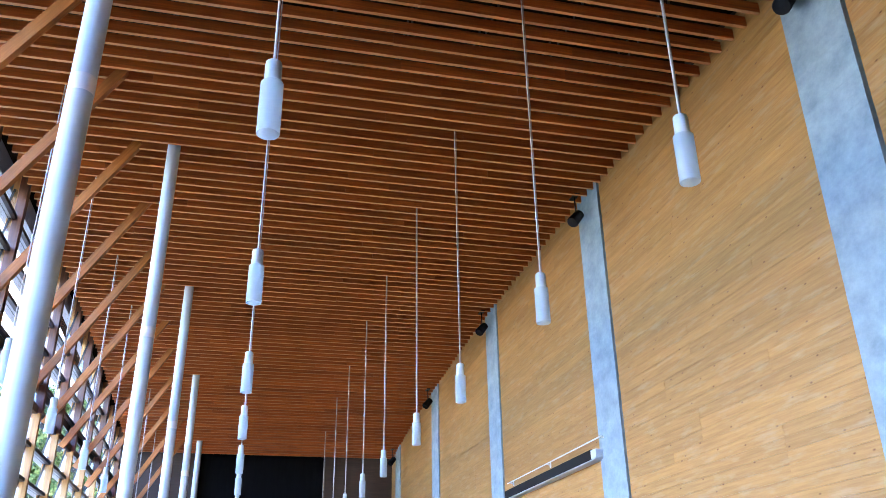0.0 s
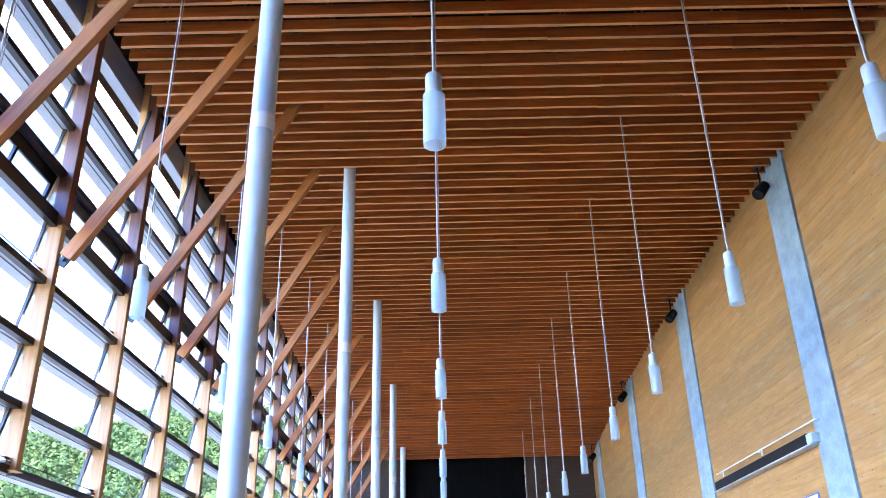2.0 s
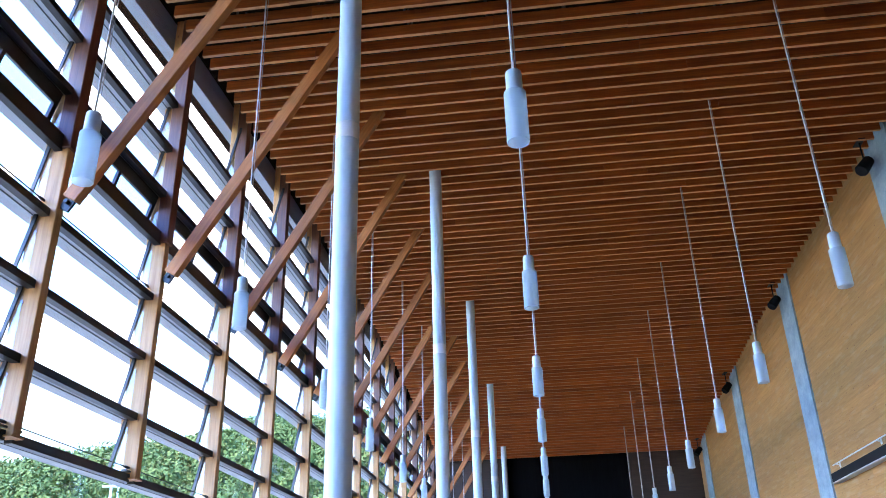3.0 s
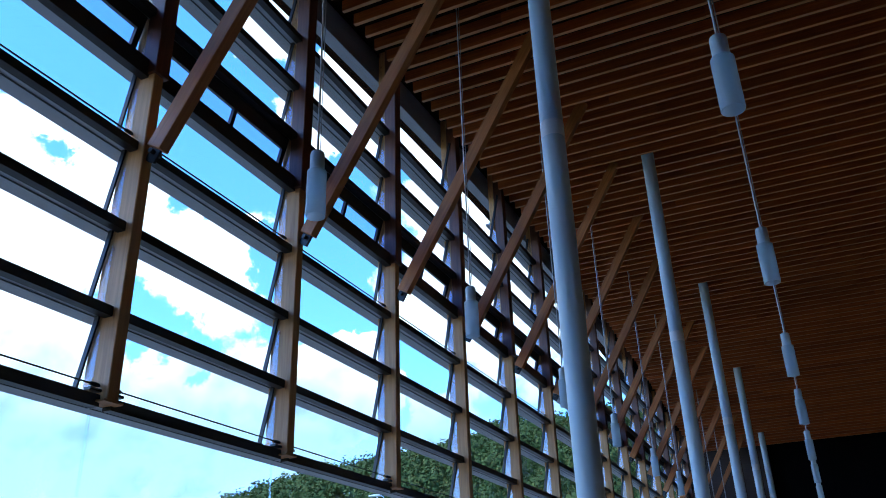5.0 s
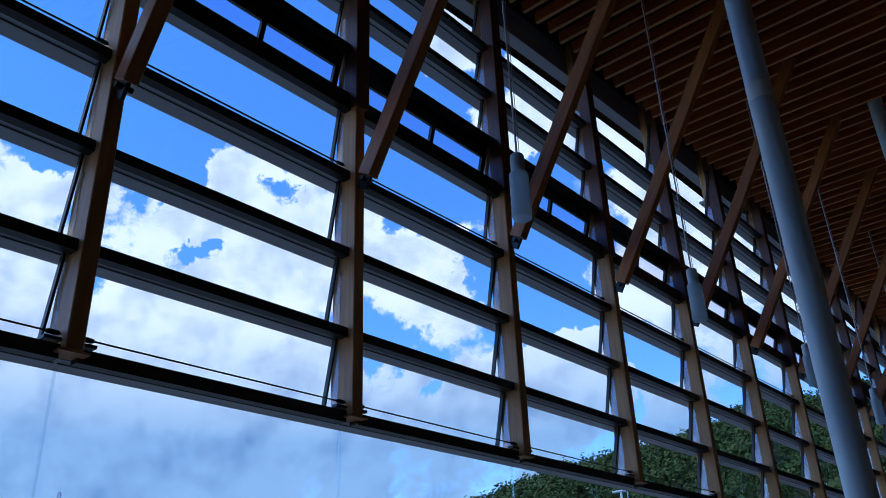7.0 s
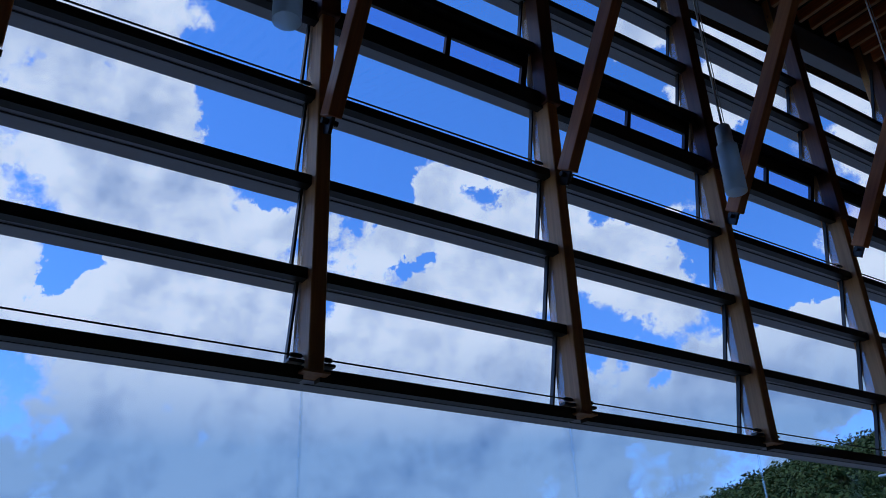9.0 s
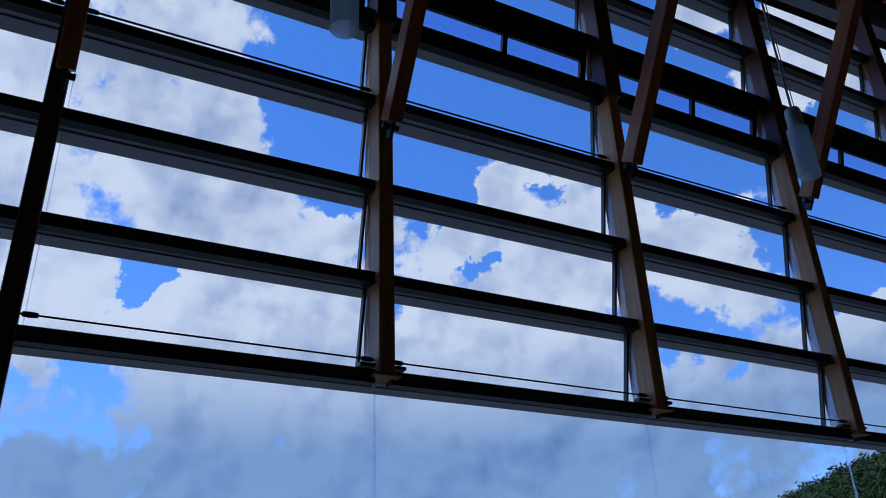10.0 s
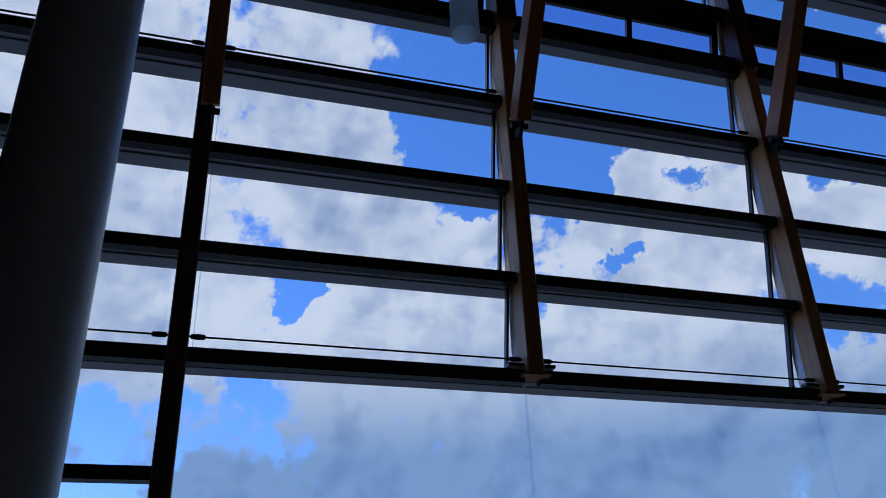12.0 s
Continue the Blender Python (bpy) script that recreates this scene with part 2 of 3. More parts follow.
def mottled(name, a, c, scale, rough=0.6, metal=0.0, stretch=(1, 1, 1), bump=0.2, spec=0.5, placed=False):
    """Plain stuff with stains at two scales."""
    m, t, n, l, b = principled(name, a, rough, metal, spec)
    co = n.new("ShaderNodeTexCoord")
    mp = n.new("ShaderNodeMapping")
    mp.inputs["Scale"].default_value = stretch
    if placed:
        l.new(n.new("ShaderNodeNewGeometry").outputs["Position"], mp.inputs["Vector"])
    else:
        l.new(co.outputs["Object"], mp.inputs["Vector"])
    no = n.new("ShaderNodeTexNoise")
    no.inputs["Scale"].default_value = scale
    no.inputs["Detail"].default_value = 8
    no.inputs["Roughness"].default_value = 0.7
    l.new(mp.outputs[0], no.inputs["Vector"])
    ramp = n.new("ShaderNodeValToRGB")
    ramp.color_ramp.elements[0].position, ramp.color_ramp.elements[0].color = 0.32, (*a, 1)
    ramp.color_ramp.elements[1].position, ramp.color_ramp.elements[1].color = 0.68, (*c, 1)
    l.new(no.outputs["Fac"], ramp.inputs["Fac"])
    l.new(ramp.outputs["Color"], b.inputs["Base Color"])
    bp = n.new("ShaderNodeBump")
    bp.inputs["Strength"].default_value = bump
    bp.inputs["Distance"].default_value = 0.01
    l.new(no.outputs["Fac"], bp.inputs["Height"])
    l.new(bp.outputs[0], b.inputs["Normal"])
    return m


def pane_glass(name, tint, gloss=0.06):
    m = bpy.data.materials.new(name)
    t, n, l = nodes_of(m)
    out = n.new("ShaderNodeOutputMaterial")
    tr = n.new("ShaderNodeBsdfTransparent")
    tr.inputs["Color"].default_value = (*tint, 1)
    gl = n.new("ShaderNodeBsdfGlossy")
    gl.inputs["Roughness"].default_value = 0.02
    mix = n.new("ShaderNodeMixShader")
    mix.inputs["Fac"].default_value = gloss
    l.new(tr.outputs[0], mix.inputs[1])
    l.new(gl.outputs[0], mix.inputs[2])
    l.new(mix.outputs[0], out.inputs[0])
    return m


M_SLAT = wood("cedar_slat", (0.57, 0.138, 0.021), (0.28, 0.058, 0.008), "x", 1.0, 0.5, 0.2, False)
# paler cedar for the undersides: light bounced off the floor, put into the colour
M_SLAT_UNDERLIT = wood("cedar_slat_underlit", (0.64, 0.29, 0.10), (0.46, 0.18, 0.055), "x", 1.0, 0.5, 0.12, False)
M_PLANK = wood("larch_plank", (0.465, 0.232, 0.066), (0.335, 0.150, 0.038), "y", 1.0, 0.5, 0.09)
weathered(M_PLANK, (0.46, 0.34, 0.22), 4.5, 0.45)
M_POST = wood("pale_timber", (0.56, 0.28, 0.085), (0.38, 0.17, 0.045), "z", 1.0, 0.5, 0.1)
M_BRACE = wood("orange_timber", (0.50, 0.178, 0.039), (0.32, 0.10, 0.02), "x", 1.0, 0.5, 0.1, False)
# the post timber again, with shade put into its colour
M_SHADEWOOD = wood("shaded_timber", (0.16, 0.055, 0.02), (0.085, 0.028, 0.011), "z", 1.0, 0.45, 0.1, False)
M_ENDWOOD = wood("brown_panel", (0.055, 0.028, 0.015), (0.03, 0.015, 0.008), "x", 1.0, 0.6, 0.1)
M_CONCRETE = mottled("board_marked_concrete", (0.19, 0.255, 0.295), (0.335, 0.405, 0.445), 3.4, 0.75, 0, (1, 1.0, 1.25), 0.45, placed=True)
# near black without sheen: the shade between the slats as a colour
M_VOID = mottled("void_shade", (0.012, 0.006, 0.003), (0.022, 0.011, 0.006), 1.5, 0.9, spec=0.02)
# black that stands for the unlit depth behind the end wall
M_BLACK = mottled("opening_dark", (0.003, 0.003, 0.0035), (0.006, 0.006, 0.007), 4, 0.95, 0, (3, 1, 0.3), spec=0.05)
M_COLUMN = mottled("pale_grey_paint", (0.50, 0.59, 0.65), (0.58, 0.66, 0.71), 2, 0.32, 0.0, (1, 1, 0.4), 0.04)
M_STEEL = mottled("brushed_steel", (0.42, 0.43, 0.45), (0.55, 0.56, 0.58), 30, 0.35, 0.8, (1, 1, 0.1), 0.05)
M_FRAME = mottled("dark_bronze_frame", (0.012, 0.0115, 0.012), (0.022, 0.021, 0.021), 6, 0.4, 0.3, (1, 0.2, 1), 0.03)
M_LEDGE = mottled("grey_ledge_sheet", (0.28, 0.292, 0.312), (0.35, 0.362, 0.385), 5, 0.42, 0.2, (1, 0.2, 1), 0.05)
M_CAP = mottled("grey_lacquer_cap", (0.47, 0.53, 0.57), (0.55, 0.61, 0.65), 12, 0.35, 0.1)
M_ROD = principled("white_cord", (0.62, 0.60, 0.58), 0.4, 0.3)[0]
M_CABLE = principled("clear_flex", (0.40, 0.36, 0.33), 0.35)[0]
M_CLIP = mottled("dull_zinc", (0.10, 0.10, 0.11), (0.15, 0.15, 0.16), 30, 0.5, 0.4)
M_CASE = mottled("matt_black_sheet", (0.004, 0.004, 0.005), (0.008, 0.008, 0.009), 8, 0.7, 0, (1, 0.2, 1), 0.05, 0.2)
M_WHITE = mottled("white_enamel", (0.72, 0.73, 0.74), (0.80, 0.80, 0.80), 10, 0.35)
M_FLOOR = mottled("grey_stone_floor", (0.05, 0.048, 0.044), (0.085, 0.082, 0.075), 1.2, 0.35)
M_GLASS = pane_glass("clear_glass", (0.985, 0.99, 0.995), 0.04)
M_CHEEK = pane_glass("cheek_glass", (0.97, 0.985, 0.99), 0.10)
M_TINT = pane_glass("violet_tinted_glass", (0.87, 0.87, 0.97), 0.05)
M_PAVING = mottled("pale_paving", (0.12, 0.12, 0.118), (0.17, 0.168, 0.163), 1.0, 0.8)
M_BLUE = mottled("blue_print", (0.01, 0.05, 0.55), (0.02, 0.09, 0.70), 3, 0.35)
M_HILL = mottled("woodland_floor", (0.02, 0.035, 0.012), (0.035, 0.05, 0.018), 0.2, 0.9)
M_GROUND = mottled("grass_ground", (0.06, 0.09, 0.03), (0.11, 0.14, 0.05), 0.08, 0.9)


def frosted(name):
    m, t, n, l, b = principled(name, (0.60, 0.70, 0.77), 0.45)
    b.inputs["Transmission Weight"].default_value = 0.0
    tl = n.new("ShaderNodeBsdfTranslucent")
    tl.inputs["Color"].default_value = (0.74, 0.83, 0.89, 1)
    mix = n.new("ShaderNodeMixShader")
    mix.inputs["Fac"].default_value = 0.55
    out = [x for x in n if x.type == "OUTPUT_MATERIAL"][0]
    l.new(b.outputs[0], mix.inputs[1])
    l.new(tl.outputs[0], mix.inputs[2])
    clear = n.new("ShaderNodeBsdfTransparent")
    thin = n.new("ShaderNodeMixShader")
    thin.inputs["Fac"].default_value = 0.36
    l.new(mix.outputs[0], thin.inputs[1])
    l.new(clear.outputs[0], thin.inputs[2])
    l.new(thin.outputs[0], out.inputs[0])
    return m


M_FROST = frosted("frosted_glass")
M_SEAL = pane_glass("clear_silicone", (0.93, 0.95, 0.96), 0.12)


def foliage():
    m, t, n, l, b = principled("foliage", (0.07, 0.11, 0.025), 0.75, 0, 0.2)
    geo = n.new("ShaderNodeNewGeometry")
    ramp = n.new("ShaderNodeValToRGB")
    e = ramp.color_ramp.elements
    e[0].position, e[0].color = 0.0, (0.026, 0.052, 0.010, 1)
    e[1].position, e[1].color = 1.0, (0.078, 0.104, 0.022, 1)
    l.new(geo.outputs["Random Per Island"], ramp.inputs["Fac"])
    l.new(ramp.outputs["Color"], b.inputs["Base Color"])
    return m


M_LEAF = foliage()


# ---- building blocks ----
def add_box(bm, lo, hi, bevel=0.0, m=None):
    c = [(a + b) / 2 for a, b in zip(lo, hi)]
    s = [abs(b - a) for a, b in zip(lo, hi)]
    mat = Matrix.Translation(c) @ Matrix.Diagonal((*s, 1))
    if m is not None:
        mat = m @ mat
    r = bmesh.ops.create_cube(bm, size=1, matrix=mat)
    if bevel:
        edges = list({e for v in r["verts"] for e in v.link_edges})
        bmesh.ops.bevel(bm, geom=edges, offset=bevel, segments=1, affect="EDGES")


def add_tube(bm, a, b, r, seg=12, r2=None, caps=True):
    a, b = Vector(a), Vector(b)
    q = (b - a).to_track_quat("Z", "Y").to_matrix().to_4x4()
    bmesh.ops.create_cone(bm, cap_ends=caps, segments=seg, radius1=r, radius2=r if r2 is None else r2,
                          depth=(b - a).length, matrix=Matrix.Translation((a + b) / 2) @ q)


def add_lathe(bm, profile, seg=24):
    """Turns a profile of (radius, height) about the z axis."""
    rings = []
    for r, z in profile:
        rings.append([bm.verts.new((r * math.cos(2 * math.pi * i / seg), r * math.sin(2 * math.pi * i / seg), z)) for i in range(seg)])
    for a, b in zip(rings, rings[1:]):
        for i in range(seg):
            bm.faces.new((a[i], a[(i + 1) % seg], b[(i + 1) % seg], b[i]))


def mesh_of(name, bm, mat, smooth=False):
    bmesh.ops.recalc_face_normals(bm, faces=bm.faces)
    me = bpy.data.meshes.new(name)
    bm.to_mesh(me)
    bm.free()
    me.materials.append(mat)
    if smooth:
        for p in me.polygons:
            p.use_smooth = True
        me.set_sharp_from_angle(angle=radians(40))
    return me


def part(name, bm, mat, parent=None, label="", smooth=False):
    ob = new(name, mesh_of(name, bm, mat, smooth))
    ob.parent = parent
    return tagged(ob, label)


def boxed(name, lo, hi, mat, parent=None, label="", bevel=0.0):
    bm = bmesh.new()
    add_box(bm, lo, hi, bevel)
    return part(name, bm, mat, parent, label)


def thing(name, label, category, group="", kind="", at=(0, 0, 0)):
    ob = new(name)
    ob.location = at
    return tagged(ob, label, category, group, kind)


# ---- measures ----
WALL_X = 5.11      # timber wall
POST_X = -3.73     # line of the facade posts
POST_D = 1.816
POST_0 = 1.646
END_Y, BACK_Y = 28.3, -7.0
SILL_Z = 2.815
LEVELS = [2.815, 3.365, 3.945, 4.55, 5.225, 5.69, 6.235, 6.80, 7.33]


def ceil_z(y):
    """The underside of the slats: a shallow arch along the hall."""
    return 7.77 - 0.0050 * (max(y, 0.0) - 13.3) ** 2


# ---- structure ----
tagged(boxed("floor", (-4.2, BACK_Y, -0.2), (5.6, END_Y + 0.3, 0), M_FLOOR), "grey stone floor of the hall", "floor", kind="structure")
tagged(boxed("wall_back", (-4.2, BACK_Y - 0.3, 0), (5.6, BACK_Y, 8.6), M_ENDWOOD), "plain brown timber wall closing the hall", "wall", kind="structure")
tagged(boxed("wall_east", (WALL_X + 0.03, BACK_Y, 0), (WALL_X + 0.35, END_Y, 8.8), M_ENDWOOD), "wall clad in pale larch boards", "wall", kind="structure")


# added out of view instead of glazed bays, to cut light in the hall
tagged(boxed("wall_west", (-4.2, BACK_Y, 0), (-3.62, POST_0 - 2 * POST_D - 0.05, 8.6), M_ENDWOOD), "unseen plain brown wall added to block window light behind the camera", "wall", kind="structure")


def build_end_wall():
    wall = thing("wall_end", "dark brown end wall round a tall black opening", "wall", kind="structure")
    boxed("panel", (-4.2, END_Y, 0), (-1.28, END_Y + 0.3, 8.6), M_ENDWOOD, wall)
    boxed("panel", (2.8, END_Y, 0), (5.6, END_Y + 0.3, 8.6), M_ENDWOOD, wall)
    # flat black sheet: the opening's darkness is put into its colour
    boxed("opening_back", (-1.6, END_Y + 0.31, 0), (3.1, END_Y + 0.5, 8.6), M_BLACK, wall, "black sheet standing for the unlit depth of the opening")


build_end_wall()


def build_ceiling():
    bm = bmesh.new()
    y = BACK_Y + 0.1
    rnd = random.Random(4)
    while y < END_Y - 0.03:
        z = ceil_z(y)
        x0, x1 = -3.57 + rnd.uniform(-0.015, 0.015), WALL_X - 0.03 + rnd.uniform(-0.012, 0.005)
        joints = [x0]
        x = x0 + rnd.uniform(1.2, 3.6)
        while x < x1 - 0.8:
            joints.append(x)
            x += 3.6
        joints.append(x1)
        for a, b in zip(joints, joints[1:]):
            dz, dy = rnd.uniform(-0.004, 0.004), rnd.uniform(-0.004, 0.004)
            add_box(bm, (a + 0.001, y - 0.022 + dy, z + dz), (b - 0.001, y + 0.022 + dy, z + 0.135 + dz))
        y += 0.248
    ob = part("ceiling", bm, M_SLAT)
    ob.data.materials.append(M_SLAT_UNDERLIT)
    # downward faces take the paler colour that stands for floor bounce
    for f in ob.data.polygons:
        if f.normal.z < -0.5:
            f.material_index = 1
    tagged(ob, "open ceiling of red-brown cedar slats", "ceiling", kind="structure")
    # near-black sheet above the slats, following the arch; stands for shade in the gaps
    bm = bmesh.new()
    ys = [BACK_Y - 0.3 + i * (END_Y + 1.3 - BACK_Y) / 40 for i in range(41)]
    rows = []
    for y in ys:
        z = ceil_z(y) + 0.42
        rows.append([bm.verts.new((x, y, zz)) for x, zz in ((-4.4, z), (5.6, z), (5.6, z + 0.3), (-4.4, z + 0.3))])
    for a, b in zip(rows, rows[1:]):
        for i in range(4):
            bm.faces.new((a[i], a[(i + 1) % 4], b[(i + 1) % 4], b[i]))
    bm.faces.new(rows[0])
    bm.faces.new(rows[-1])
    tagged(part("ceiling_void", bm, M_VOID), "near-black sheet above the open slats, standing for shade in the gaps", "ceiling", kind="structure")


build_ceiling()


def build_head_beam():
    """Grey metal head of the facade, following the arch of the roof."""
    bm = bmesh.new()
    ys = [BACK_Y + i * (END_Y - BACK_Y) / 40 for i in range(41)]
    rows = []
    for y in ys:
        z = ceil_z(y)
        rows.append([bm.verts.new((x, y, zz)) for x, zz in ((-4.02, z + 0.03), (-3.88, z + 0.03), (-3.88, z + 0.425), (-4.02, z + 0.425))])
    for a, b in zip(rows, rows[1:]):
        for i in range(4):
            bm.faces.new((a[i], a[(i + 1) % 4], b[(i + 1) % 4], b[i]))
    bm.faces.new(rows[0])
    bm.faces.new(rows[-1])
    tagged(part("head_trim", bm, M_LEDGE), "grey metal head trim of the glass facade", "trim", kind="structure")


build_head_beam()


# ---- timber wall: concrete strips, planks ----
STRIPS = [-0.56 + 5.448 * i for i in range(6)]


def build_strips():
    rnd = random.Random(11)
    bm = bmesh.new()
    add_box(bm, (-0.05, 0, 0), (0.03, 0.78, 0.1446))
    course = mesh_of("course", bm, M_CONCRETE)
    for y in STRIPS:
        top = ceil_z(y + 0.4) + 0.25
        pil = thing("concrete_pilaster", "board-marked grey concrete pilaster between larch panels", "pilaster", "pilasters of the timber wall", at=(WALL_X, y, 0))
        for i in range(int(top / 0.145)):
            ob = new("course", course)
            ob.parent = pil
            ob.location = (rnd.uniform(-0.0012, 0.0012), 0, i * 0.145)


build_strips()


# ---- columns ----
def build_columns():
    for i in range(6):
        y = -0.26 + 5.448 * i
        top = ceil_z(y) + 0.13
        col = thing("steel_column", "tall round pale grey painted steel column", "column", "columns along the hall", at=(-1.31, y, 0))
        bm = bmesh.new()
        add_lathe(bm, [(0.0, 0.0), (0.089, 0.0), (0.089, top - 0.002), (0.0, top)], 32)
        part("shaft", bm, M_COLUMN, col, smooth=True)
        bm = bmesh.new()
        add_lathe(bm, [(0.089, 4.90), (0.0905, 4.902), (0.0905, 5.038), (0.089, 5.04)], 32)
        part("sleeve", bm, M_WHITE, col, "white band round the shaft", smooth=True)
        bm = bmesh.new()
        add_lathe(bm, [(0.0, 0.025), (0.17, 0.025), (0.18, 0.015), (0.18, 0.0)], 32)
        part("base_plate", bm, M_STEEL, col)


build_columns()


# ---- facade ----
def post_y(k):
    return POST_0 + POST_D * k


def build_posts():
    for k in range(-2, 15):
        y = post_y(k) + (0.077 if k == -1 else 0)
        low = SILL_Z - 0.02 if k > -1 else 0.0
        top = ceil_z(y) + 0.41
        post = thing("timber_post", "pale timber facade post, its upper half coloured dark for shade", "post", "posts of the glass facade", at=(0, y, 0))
        bm = bmesh.new()
        add_box(bm, (POST_X - 0.11, -0.045, low), (POST_X + 0.10, 0.045, 5.12), 0.006)
        # the nearest posts stand against the light: their shade is in the colour
        part("lower_shaft", bm, M_POST if k > -1 else M_SHADEWOOD, post)
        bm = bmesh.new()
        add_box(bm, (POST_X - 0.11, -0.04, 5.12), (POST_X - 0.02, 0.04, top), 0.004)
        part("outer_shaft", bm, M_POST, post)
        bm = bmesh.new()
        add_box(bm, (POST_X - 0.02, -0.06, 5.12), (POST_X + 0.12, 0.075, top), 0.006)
        # dark colour here stands for the shade on the upper post
        part("inner_shaft", bm, M_SHADEWOOD, post, "inner half of the post, coloured dark for shade")
        if k > -1:
            boxed("foot_plate", (POST_X - 0.12, -0.075, low - 0.012), (POST_X + 0.11, 0.075, low), M_POST, post)
            bm = bmesh.new()
            add_box(bm, (POST_X + 0.0, -0.13, low + 0.05), (POST_X + 0.05, 0.13, low + 0.066))
            bracket = part("bracket", bm, M_FRAME, post, "small dark steel bracket")
            for side in (-0.105, 0.105):
                bm = bmesh.new()
                add_tube(bm, (POST_X + 0.025, side, low + 0.064), (POST_X + 0.025, side, low + 0.078), 0.009, 6)
                part("bolt", bm, M_STEEL, bracket)


build_posts()


def build_braces():
    for k in range(-2, 15):
        y = post_y(k) + (0.10 if k == -1 else 0.0)
        zt = ceil_z(y)
        foot = Vector((POST_X + 0.19, y, zt - 2.77))
        slope = 1.655
        run = (zt + 0.10 - foot.z) / slope
        head = Vector((foot.x + run, y, foot.z + run * slope))
        d = (head - foot).normalized()
        brace = thing("timber_brace", "orange-brown timber brace rising from a post to the ceiling", "brace", "braces of the glass facade")
        side = Vector((0, 1, 0))
        up = d.cross(side).normalized()
        m = Matrix((d, side, up)).transposed().to_4x4()
        m.translation = foot
        bm = bmesh.new()
        add_box(bm, (-0.03, -0.045, -0.065), ((head - foot).length, 0.045, 0.065), 0.005)
        beam = part("beam", bm, M_BRACE, brace)
        beam.matrix_local = m
        bm = bmesh.new()
        add_box(bm, (-0.13, -0.012, -0.05), (0.02, 0.012, 0.05), 0.004)
        add_tube(bm, (-0.06, -0.05, 0), (-0.06, 0.05, 0), 0.018, 10)
        knuckle = part("knuckle", bm, M_FRAME, brace, "dark steel pin joint at the foot")
        knuckle.matrix_local = m


build_braces()


def build_facade():
    """Shingled glazing: every row of panes leans in at its top, over a grey ledge, behind a dark transom."""
    for k in range(-2, 15):
        ya, yb = post_y(k) + 0.0, post_y(k + 1) + 0.0
        if k == -1:
            ya += 0.077
        if k == -2:
            yb += 0.077
        bay = thing("window_bay", "bay of shingled glazing with dark frames and grey ledges", "window", "bays of the glass facade", kind="structure")
        roof = ceil_z((ya + yb) / 2)
        for i, z in enumerate(LEVELS):
            if z > roof - 0.42:
                continue
            thick = {0: 0.056, 4: 0.13}.get(i, 0.05)
            reach = 0.20 if i > 4 else 0.21
            boxed("transom", (POST_X - 0.02, ya + 0.045, z - thick), (POST_X + 0.045, yb - 0.045, z + 0.015), M_FRAME, bay)
            boxed("lip", (POST_X - 0.085, ya + 0.01, z - 0.041), (POST_X - 0.075, yb - 0.01, z - 0.037), M_FRAME, bay, "dark seam under the ledge")
            boxed("ledge", (POST_X - reach, ya - 0.0, z - 0.035), (POST_X - 0.02, yb - 0.0, z - 0.005), M_LEDGE, bay, "grey metal ledge")
            nxt = LEVELS[i + 1] if i + 1 < len(LEVELS) else z + 0.59
            top = nxt - 0.035 if nxt <= roof - 0.42 else roof + 0.04
            tinted = i == 4
            if top - z < 0.1:
                continue
            lean = 0.12 / (nxt - z)
            dx = (top - z) * lean
            ang = math.atan2(dx, top - z)
            ln = math.hypot(dx, top - z)
            m = Matrix.Translation((POST_X - 0.165, 0, z)) @ Matrix.Rotation(ang, 4, "Y")
            bm = bmesh.new()
            add_box(bm, (-0.004, ya + 0.06, 0.0), (0.004, yb - 0.068, ln), 0, m)
            pane = part("pane", bm, M_TINT if tinted else M_GLASS, bay, "violet tinted pane" if tinted else "")
            if not tinted:
                bm = bmesh.new()
                add_box(bm, (-0.0055, ya + 0.060, 0.02), (0.0055, ya + 0.066, ln), 0, m)
                part("glass_edge", bm, M_SEAL, pane, "polished glass edge")
            bm = bmesh.new()
            w = 0.014 if not tinted else 0.05
            ends = [(yb - 0.058 - w, yb - 0.058)] if k > -2 else []
            if tinted:
                ends.append((ya + 0.085, ya + 0.085 + w))
            for a, b in ends:
                add_box(bm, (-0.016, a, 0), (0.016, b, ln), 0, m)
            if tinted:
                mid = ya + 0.57 * (yb - ya)
                add_box(bm, (-0.016, mid - 0.02, 0), (0.016, mid + 0.02, ln), 0, m)
                add_box(bm, (-0.018, ya + 0.085, 0.0), (0.018, yb - 0.085, 0.17), 0, m)
                add_box(bm, (-0.018, ya + 0.085, ln - 0.12), (0.018, yb - 0.085, ln), 0, m)
            else:
                add_box(bm, (-0.012, ya + 0.085, 0), (0.012, yb - 0.085, 0.02), 0, m)
            part("sash", bm, M_FRAME, bay)
            # glass cheek between the leaning pane and the post
            bm = bmesh.new()
            x0, x1 = POST_X - 0.165, POST_X - 0.165 + dx
            side = yb - 0.054
            vs = [bm.verts.new((x, yy, zz)) for yy in (side, side + 0.006) for x, zz in ((x0, z), (POST_X - 0.03, z), (POST_X - 0.03, top), (x1, top))]
            for f in ((0, 1, 2, 3), (4, 5, 6, 7), (0, 1, 5, 4), (1, 2, 6, 5), (2, 3, 7, 6), (3, 0, 4, 7)):
                bm.faces.new([vs[j] for j in f])
            part("cheek", bm, M_CHEEK, bay, "small glass cheek beside the post")
        # tall clear glass below the sill
        if k == -2:
            boxed("transom", (POST_X - 0.04, ya + 0.045, 2.23), (POST_X + 0.045, yb - 0.045, 2.29), M_FRAME, bay)
